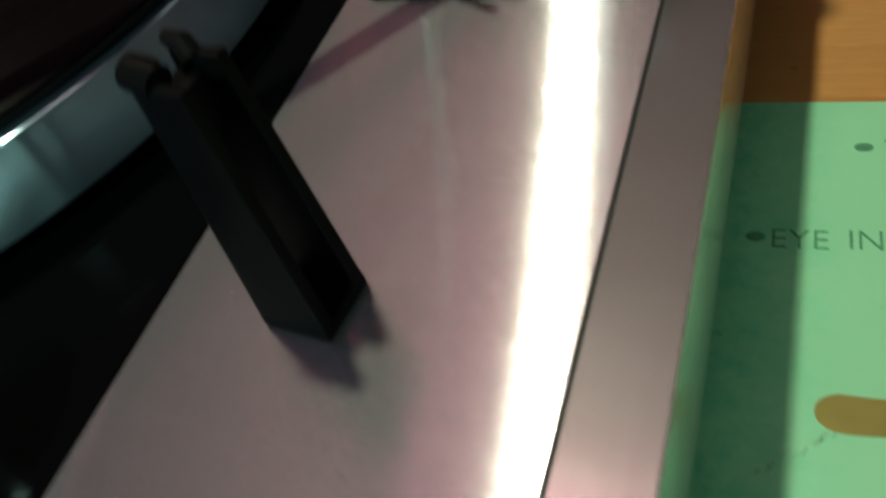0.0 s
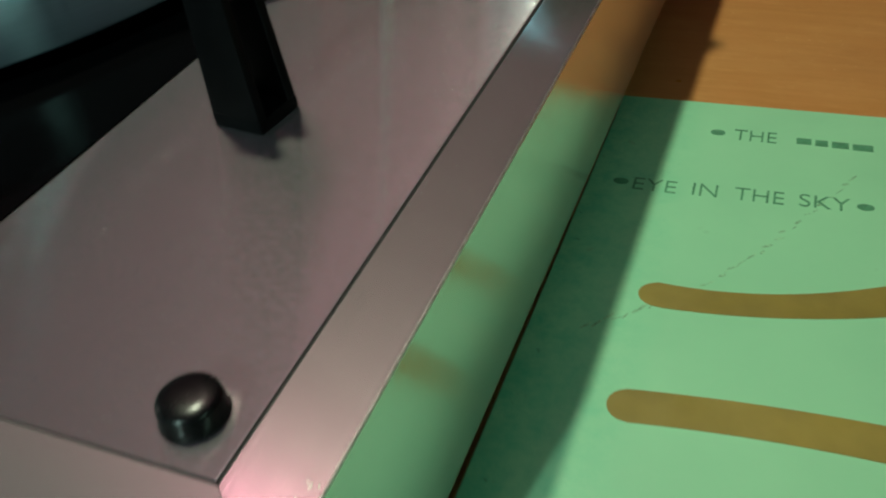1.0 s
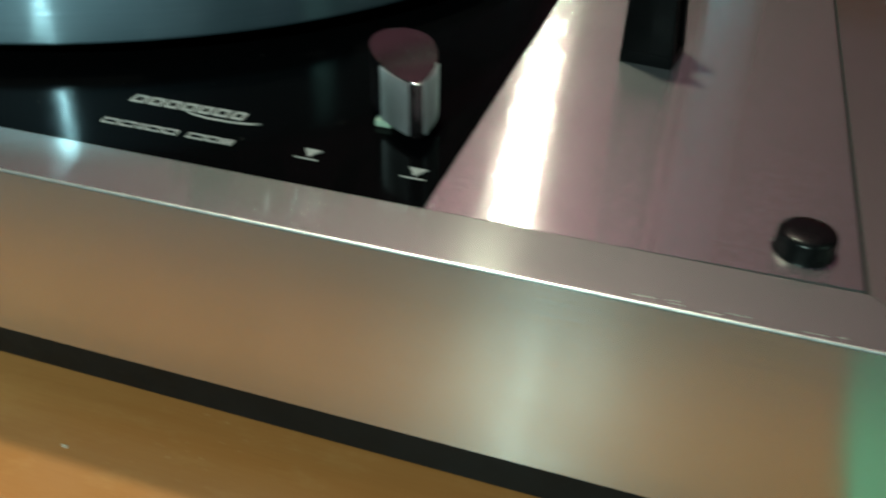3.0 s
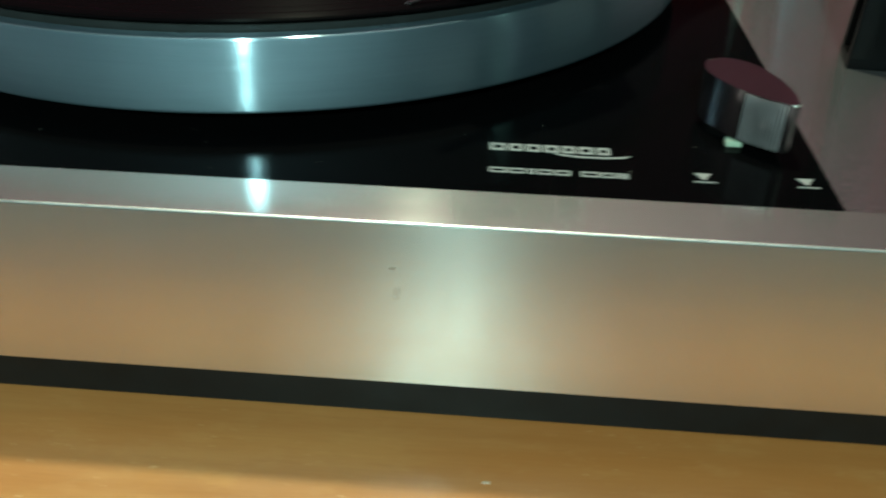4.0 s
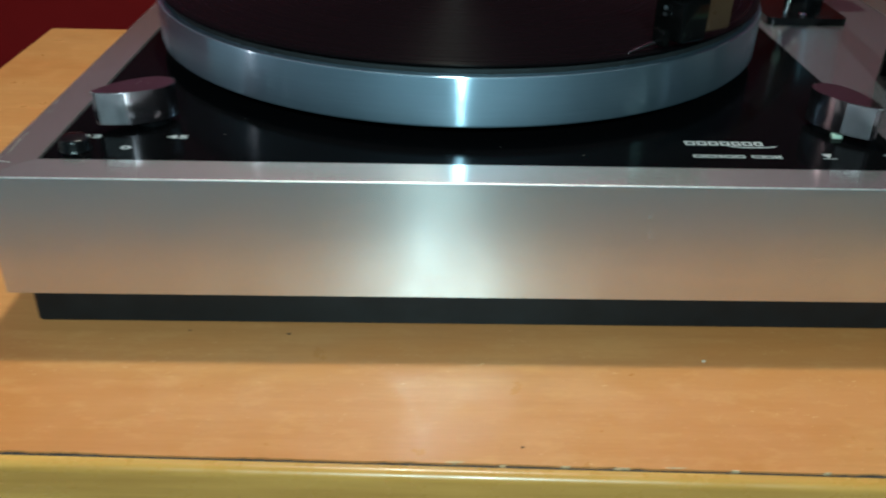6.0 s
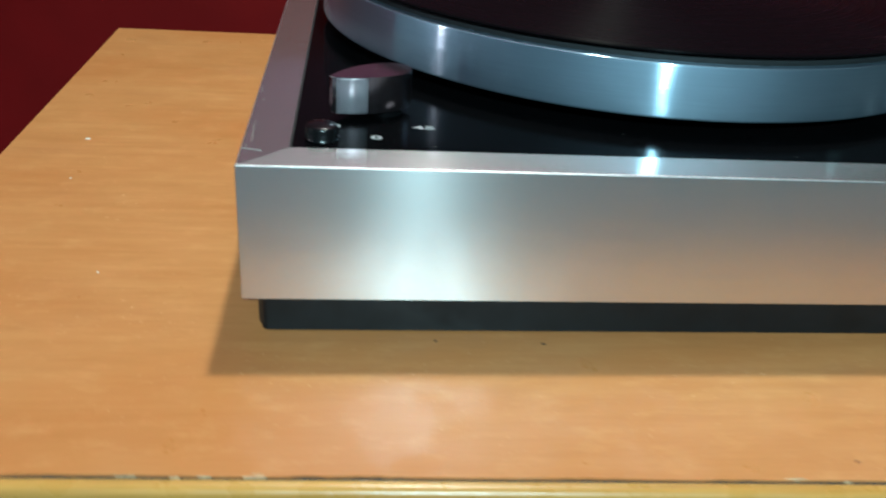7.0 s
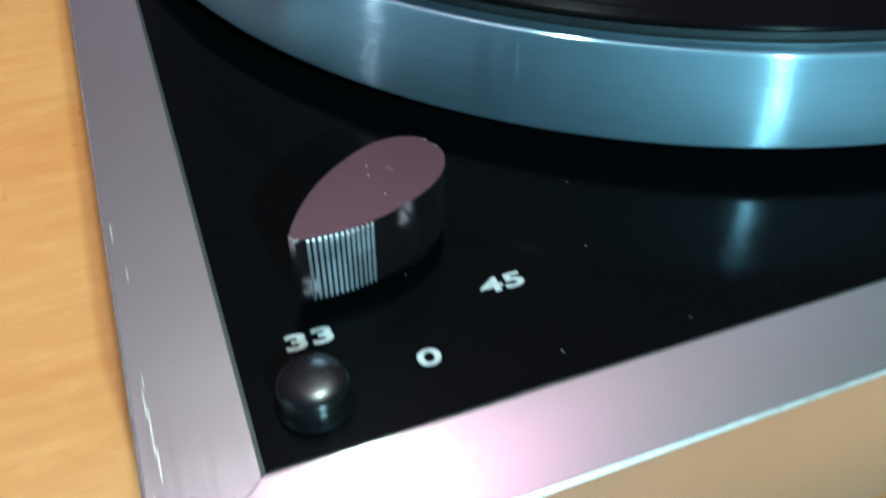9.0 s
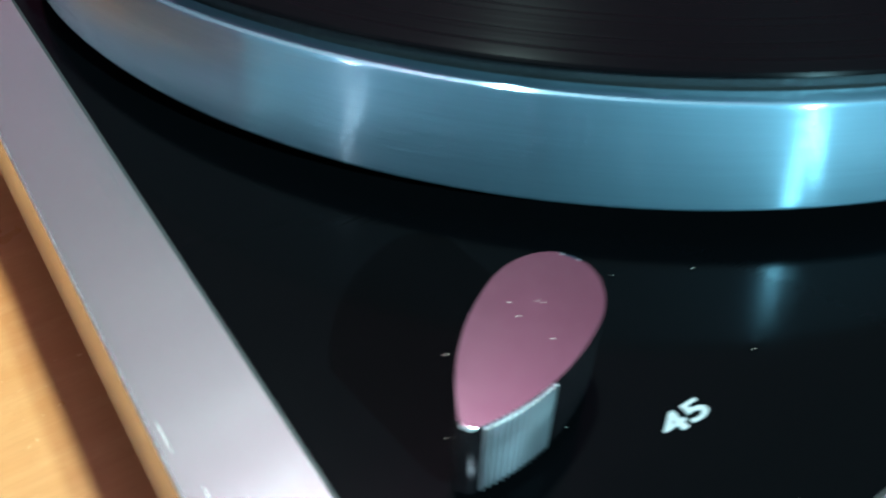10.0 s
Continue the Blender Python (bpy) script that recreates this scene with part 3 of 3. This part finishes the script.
button(0.0257, 0.0258)
button(0.4135, 0.0259)

# dust on the deck and on the speed knob
rng = random.Random(21)
bm = bmesh.new()
for i in range(36):
    if i < 5:
        x, y, z = rng.uniform(0.042, 0.053), rng.uniform(0.048, 0.06), 0.0809
    else:
        x, y, z = rng.uniform(0.02, 0.33), rng.uniform(0.018, 0.075), ZD
    s, a = rng.uniform(0.00007, 0.00015), rng.uniform(0, 3)
    ring = [bm.verts.new((x + s * rng.uniform(0.5, 1.3) * math.cos(a + k * math.pi / 3), y + s * rng.uniform(0.5, 1.3) * math.sin(a + k * math.pi / 3), z)) for k in range(6)]
    tip = bm.verts.new((x, y, z + s * 0.7))
    for k in range(6):
        bm.faces.new((ring[k], ring[(k + 1) % 6], tip))
tagged(part("dust", bm, SPECK, turntable), kind="stuff")

# platter, mat and spindle
ZB, ZT = 0.0709, 0.0915
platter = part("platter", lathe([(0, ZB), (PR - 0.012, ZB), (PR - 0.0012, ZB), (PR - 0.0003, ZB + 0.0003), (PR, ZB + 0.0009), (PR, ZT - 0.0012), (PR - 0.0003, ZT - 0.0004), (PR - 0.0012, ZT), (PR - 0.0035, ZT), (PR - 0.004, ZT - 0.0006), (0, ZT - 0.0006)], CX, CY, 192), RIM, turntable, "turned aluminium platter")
centred(platter, CX, CY, ZB)
inv = Matrix.Translation((-CX, -CY, -ZB))


def on_platter(name, bm, material, label=""):
    ob = part(name, bm, material, platter, label)
    ob.matrix_basis = inv
    return ob


on_platter("mat", lathe([(0, ZT - 0.0006), (PR - 0.0042, ZT - 0.0006), (PR - 0.0042, ZT + 0.0016), (PR - 0.0052, ZT + 0.0026), (0, ZT + 0.0026)], CX, CY, 160), RUBBER, "black rubber platter mat")
on_platter("hub", lathe([(0, ZD - 0.002), (0.06, ZD - 0.002), (0.06, ZB + 0.0005), (0, ZB + 0.0005)], CX, CY, 48), BLACK)
on_platter("spindle", lathe([(0, ZT), (0.0036, ZT), (0.0036, 0.1022), (0.0032, 0.1032), (0, 0.1034)], CX, CY, 32), CHROME, "polished steel spindle")

# the record on the mat
ZR = ZT + 0.0026
prof = [(0.0038, ZR), (0.1485, ZR), (0.1503, ZR + 0.0005), (0.1507, ZR + 0.0009), (0.1503, ZR + 0.0014), (0.1488, ZR + 0.0017)]
for r in [0.1462, 0.1225, 0.101, 0.081, 0.0615]:
    prof += [(r + 0.0004, ZR + 0.00175), (r, ZR + 0.0017), (r - 0.0004, ZR + 0.00175)]
prof += [(0.0515, ZR + 0.0016), (0.0505, ZR + 0.0018), (0.0038, ZR + 0.0018), (0.0038, ZR)]
record = tagged(new("record"), "black vinyl record with a cream label on the platter", "record")
record.location = (CX, CY, ZR)
part("vinyl", lathe([(a, b - ZR) for a, b in prof], 0, 0, 192), vinyl_material(), record)
label_disc = part("label", lathe([(0.0039, 0.0016), (0.05, 0.0016), (0.05, 0.00192), (0.0039, 0.00192), (0.0039, 0.0016)], 0, 0, 96), CREAM, record, "cream paper label with ochre ornament")
for pts in ([(-0.0395, -0.0135), (-0.0295, -0.0165), (-0.031, -0.0225), (-0.037, -0.021)],
            [(-0.0295, -0.0155), (-0.005, -0.006), (0.018, 0.008), (0.043, 0.0115), (0.0425, 0.0085), (0.0185, 0.0055), (-0.004, -0.0085), (-0.0295, -0.0185)],
            [(-0.0175, -0.037), (-0.0055, -0.0275), (0.015, -0.009), (0.035, 0.0045), (0.035, 0.0005), (0.0175, -0.0155), (-0.001, -0.034), (-0.008, -0.0395)]):
    film(pts, 0.00192, OCHRE, label_disc, "ornament", 0.0001)

# arm rest: a foot, two fins with a slot between them and a clip on top


def placed(ob, m):
    ob.data.transform(m)
    return ob


REST = Matrix.Translation((0.3748, 0.1086, 0)) @ Matrix.Rotation(radians(-8), 4, "Z")
rest = placed(part("arm_rest", box(-0.007, 0.0074, -0.007, 0.0072, ZD, 0.0685, 0.0005), BLACK, turntable, "black slotted tonearm rest post"), REST)

def tapered(bm):
    """Draws a part of the post in towards its top, mostly on the side away from the platter."""
    for v in bm.verts:
        u = max(0.0, (v.co.z - 0.068) / 0.0535)
        v.co.x -= (0.30 if v.co.x < 0 else 0.62) * u * v.co.x * (0.3 if v.co.x < 0 else 1.0)
        v.co.y *= 1 - 0.22 * u
    return bm


for y in (-0.007, 0.0041):
    placed(part("fin", tapered(box(-0.007, 0.0074, y, y + 0.003, 0.068, 0.119, 0.0008)), BLACK, rest), REST)
placed(part("bridge", tapered(box(-0.006, -0.0005, -0.0042, 0.0042, 0.106, 0.1165, 0.0006)), BLACK, rest), REST)
placed(part("clip_jaw", tube([(-0.003, -0.003, 0.1185), (-0.0075, -0.0028, 0.1195), (-0.011, 0.0002, 0.118), (-0.0118, 0.0035, 0.1152)], [0.0027, 0.0026, 0.0022, 0.0016], 14), BLACK, rest), REST)
placed(part("clip_tip", tube([(-0.002, 0.0035, 0.1175), (-0.0045, 0.0048, 0.1195), (-0.0075, 0.0052, 0.12)], [0.0021, 0.0019, 0.0012], 12), BLACK, rest), REST)

# tonearm, lowered on the record's lead-in
P = Vector((0.383, 0.248))
S = Vector((0.2465, 0.0615))
arm_base = part("arm_base", prism(rounded(0.3475, 0.392, 0.2055, 0.262, 0.003), ZD + 0.0002, ZD + 0.0042, 0.0006), GLOSS, turntable, "black tonearm base plate")
for x, y in ((0.3685, 0.2115), (0.386, 0.254)):
    part("screw", lathe([(0, ZD + 0.0042), (0.0022, ZD + 0.0042), (0.0022, ZD + 0.005), (0.0014, ZD + 0.0058), (0, ZD + 0.006)], x, y, 20), CHROME, arm_base)
part("pillar", lathe([(0, ZD + 0.004), (0.011, ZD + 0.004), (0.011, ZD + 0.012), (0.0085, ZD + 0.014), (0.0085, 0.103), (0, 0.103)], P.x, P.y, 40), GLOSS, arm_base)
part("lift_rod", tube([(0.3588, 0.2125, ZD + 0.004), (0.3588, 0.2125, 0.112)], 0.0016), CHROME, arm_base)
part("lift_collar", lathe([(0, 0.0825), (0.002, 0.0825), (0.0022, 0.0835), (0.0022, 0.087), (0.002, 0.088), (0, 0.088)], 0.3588, 0.2125, 24), PALE, arm_base)
part("lift_bar", tube([(0.341, 0.224, 0.112), (0.3588, 0.2125, 0.113), (0.374, 0.203, 0.112)], 0.0012), BLACK, arm_base)
housing = part("pivot_housing", prism(rounded(0.382, 0.4065, 0.237, 0.262, 0.004), 0.0845, 0.1055, 0.002, 3, True), STEEL, turntable, "blued steel pivot housing")
d = (S - P).normalized()
part("gimbal", tube([(P.x - 0.02, P.y - 0.004, 0.105), (P.x + 0.022, P.y + 0.004, 0.105)], 0.0032), CHROME, housing)
part("counterweight", tube([(*(P - d * 0.034), 0.11), (*(P - d * 0.036), 0.11), (*(P - d * 0.062), 0.11), (*(P - d * 0.064), 0.11)], [0.012, 0.0135, 0.0135, 0.012], 40), BLACK, housing, "black counterweight")
neck = S - d * 0.062
tube_ob = part("arm_tube", tube([(*(P - d * 0.05), 0.1105), (*P, 0.112), (*(P + d * 0.08), 0.1155), (*neck, 0.1185)], [0.0045, 0.0045, 0.0042, 0.004], 24), CHROME, turntable, "polished tonearm tube")
head_dir = Vector((math.cos(radians(30.7)), math.sin(radians(30.7))))
HS = Matrix.Translation((S.x, S.y, 0)) @ Matrix.Rotation(radians(30.7), 4, "Z")
part("neck", tube([(*neck, 0.1185), (*(S + head_dir * 0.048), 0.1182), (*(S + head_dir * 0.036), 0.118)], [0.004, 0.0042, 0.004], 20), CHROME, tube_ob)
head = placed(part("headshell", prism([(0.006, -0.0074), (0.022, -0.0095), (0.036, -0.0065), (0.036, 0.0065), (0.022, 0.0095), (0.006, 0.0074), (0.003, 0.004), (0.003, -0.004)], 0.1158, 0.1195, 0.0013, 3, True), GLOSS, turntable, "black headshell with chrome finger lift"), HS)
placed(part("collar", tube([(0.034, 0, 0.118), (0.0355, 0, 0.118), (0.0435, 0, 0.118), (0.045, 0, 0.118)], [0.0055, 0.0066, 0.0066, 0.0055], 28), CHROME, head), HS)
placed(part("finger_lift", tube([(0.005, -0.003, 0.1193), (0.0005, -0.0035, 0.1225), (-0.004, -0.004, 0.1255), (-0.0105, -0.005, 0.1288)], [0.0016, 0.0018, 0.0019, 0.0018], 12), CHROME, head, "bent chrome finger lift"), HS)
placed(part("top_clip", prism([(0.002, -0.0086), (0.012, -0.009), (0.014, -0.0065), (0.003, -0.006)], 0.1194, 0.1218, 0.0006, 2, True), CHROME, head), HS)
for x0, w in ((0.006, 0.0058), (0.0185, 0.0062), (0.029, 0.0045)):
    arc = [(x0 + w * math.cos(radians(a)), -0.0062, 0.1195 + w * math.sin(radians(a))) for a in range(0, 181, 15)]
    placed(part("lead_loop", tube(arc, 0.0009, 10), CHROME, head), HS)
for y in (-0.0055, 0.0055):
    placed(part("mounting_screw", lathe([(0, 0.1195), (0.0016, 0.1195), (0.0016, 0.1207), (0, 0.1211)], 0.0085, y, 16), CHROME, head), HS)
cart = placed(part("cartridge", box(0.0055, 0.02, -0.0085, 0.0085, 0.0985, 0.1158, 0.0026, 3), CART, head, "gloss black cartridge with dark brown rear body"), HS)
placed(part("cartridge_body", box(0.0205, 0.034, -0.0072, 0.0072, 0.101, 0.1158, 0.002, 3), BROWN, cart), HS)
placed(part("stylus_guard", box(0.0015, 0.0052, -0.0035, 0.0035, 0.0968, 0.1035, 0.0012), CART, cart), HS)
for z in (0.1115, 0.109):
    placed(part("front_pin", tube([(0.006, 0.001, z), (0.0038, 0.0003, z)], [0.0011, 0.0009], 12), CHROME, cart), HS)
placed(part("cantilever", tube([(0.006, 0, 0.0995), (-0.0125, 0, ZR + 0.0022), (-0.0128, 0, ZR + 0.0018)], [0.0007, 0.0005, 0.0002], 10), CHROME, cart), HS)

# ---------------------------------------------------------------- the album cover beside the turntable
cover = tagged(new("album_cover"), "worn mint green record sleeve with gold bands lying on the table", "record sleeve")
cover.location = (0.4323, 0.2396, 0)
cover.rotation_euler = (0, 0, radians(2.1))
SLEEVE = 0.003
c2, s2 = math.cos(radians(2.1)), math.sin(radians(2.1))


def on_cover(x, y):
    a, b = x - 0.4323, y - 0.2396
    return (a * c2 + b * s2, -a * s2 + b * c2)


ZC = SLEEVE + 0.0009
board = part("sleeve", prism([on_cover(0.4385, -0.0714), on_cover(0.7545, -0.06), on_cover(0.7431, 0.251), on_cover(0.4361, 0.2396)], 0.0002, ZC, 0.0006, 3, True), cover_material(), cover)

part("board_edge", prism([on_cover(0.4383, -0.0712), on_cover(0.4389, -0.0712), on_cover(0.4365, 0.2394), on_cover(0.4359, 0.2394)], 0.0004, ZC - 0.0003), KRAFT, cover, "bare brown card edge")


def bullet(x, y):
    u, v = on_cover(x, y)
    film([(u + 0.0024 * math.cos(a), v + 0.0016 * math.sin(a)) for a in [k * math.pi / 10 for k in range(20)]], ZC, INK, board, "bullet")


for x, y in ((0.4719, 0.2216), (0.4468, 0.1868), (0.5180, 0.1903)):
    bullet(x, y)
for text, x0, x1, y in (("EYE", 0.4509, 0.4642, 0.1836), ("IN", 0.4690, 0.4764, 0.1848), ("THE", 0.4814, 0.4957, 0.1855), ("SKY", 0.4999, 0.5139, 0.1866), ("THE", 0.4772, 0.4906, 0.2185)):
    u, v = on_cover(x0, y)
    letters(text, u, v, ZC, x1 - x0, 0.0062, INK, board, "lettering", bold=-0.01)
for x0, x1 in ((0.4967, 0.5012), (0.5024, 0.5062), (0.5074, 0.5124), (0.5136, 0.5196)):
    u, v = on_cover(x0, 0.2203)
    film([(u, v), (u + x1 - x0, v), (u + x1 - x0, v + 0.0034), (u, v + 0.0034)], ZC, INK, board, "name_bar")


def gold_band(upper, lower, tip):
    """A printed band with a round end, smooth between its upper and lower line."""
    def curve(line):
        out = []
        for i in range(25):
            x = line[0][0] + (line[-1][0] - line[0][0]) * i / 24
            xs, ys = zip(*line)
            out.append((x, float(np.polyval(np.polyfit(xs, ys, 2), x))))
        return out
    a, b = curve(upper), curve(lower)
    mid = ((a[0][1] - b[0][1]) / 2, (a[0][0] + b[0][0]) / 2, (a[0][1] + b[0][1]) / 2)
    end = [(mid[1] - (mid[1] - tip) * math.sin(t), mid[2] + mid[0] * math.cos(t)) for t in [math.pi * k / 10 for k in range(1, 10)]]
    film([on_cover(*p) for p in a[::-1] + end + b], ZC, GOLD, board, "gold_band")


gold_band([(0.4672, 0.1427), (0.4869, 0.1432), (0.5049, 0.1482), (0.5236, 0.1568), (0.545, 0.170)], [(0.4694, 0.1327), (0.4879, 0.1350), (0.5056, 0.1385), (0.5237, 0.1443), (0.546, 0.154)], 0.4624)
gold_band([(0.4675, 0.1027), (0.4915, 0.1061), (0.5239, 0.1082), (0.55, 0.1085)], [(0.4691, 0.0926), (0.4927, 0.0961), (0.5240, 0.0975), (0.55, 0.0972)], 0.4630)

# a crooked crease with dirt in it
rng = random.Random(11)
for i in range(34):
    f = i / 33
    x, y = 0.452 + 0.062 * f, 0.121 + 0.083 * f - 0.012 * math.sin(math.pi * f)
    u, v = on_cover(x + rng.uniform(-0.0008, 0.0008), y + rng.uniform(-0.0008, 0.0008))
    l, w, a = rng.uniform(0.0008, 0.0022), rng.uniform(0.00015, 0.0005), radians(rng.uniform(25, 70))
    film([(u + l * math.cos(k) * math.cos(a) - w * math.sin(k) * math.sin(a), v + l * math.cos(k) * math.sin(a) + w * math.sin(k) * math.cos(a)) for k in [j * math.pi / 4 for j in range(8)]], ZC, CREASE, board, "crease_mark", 0.00006)
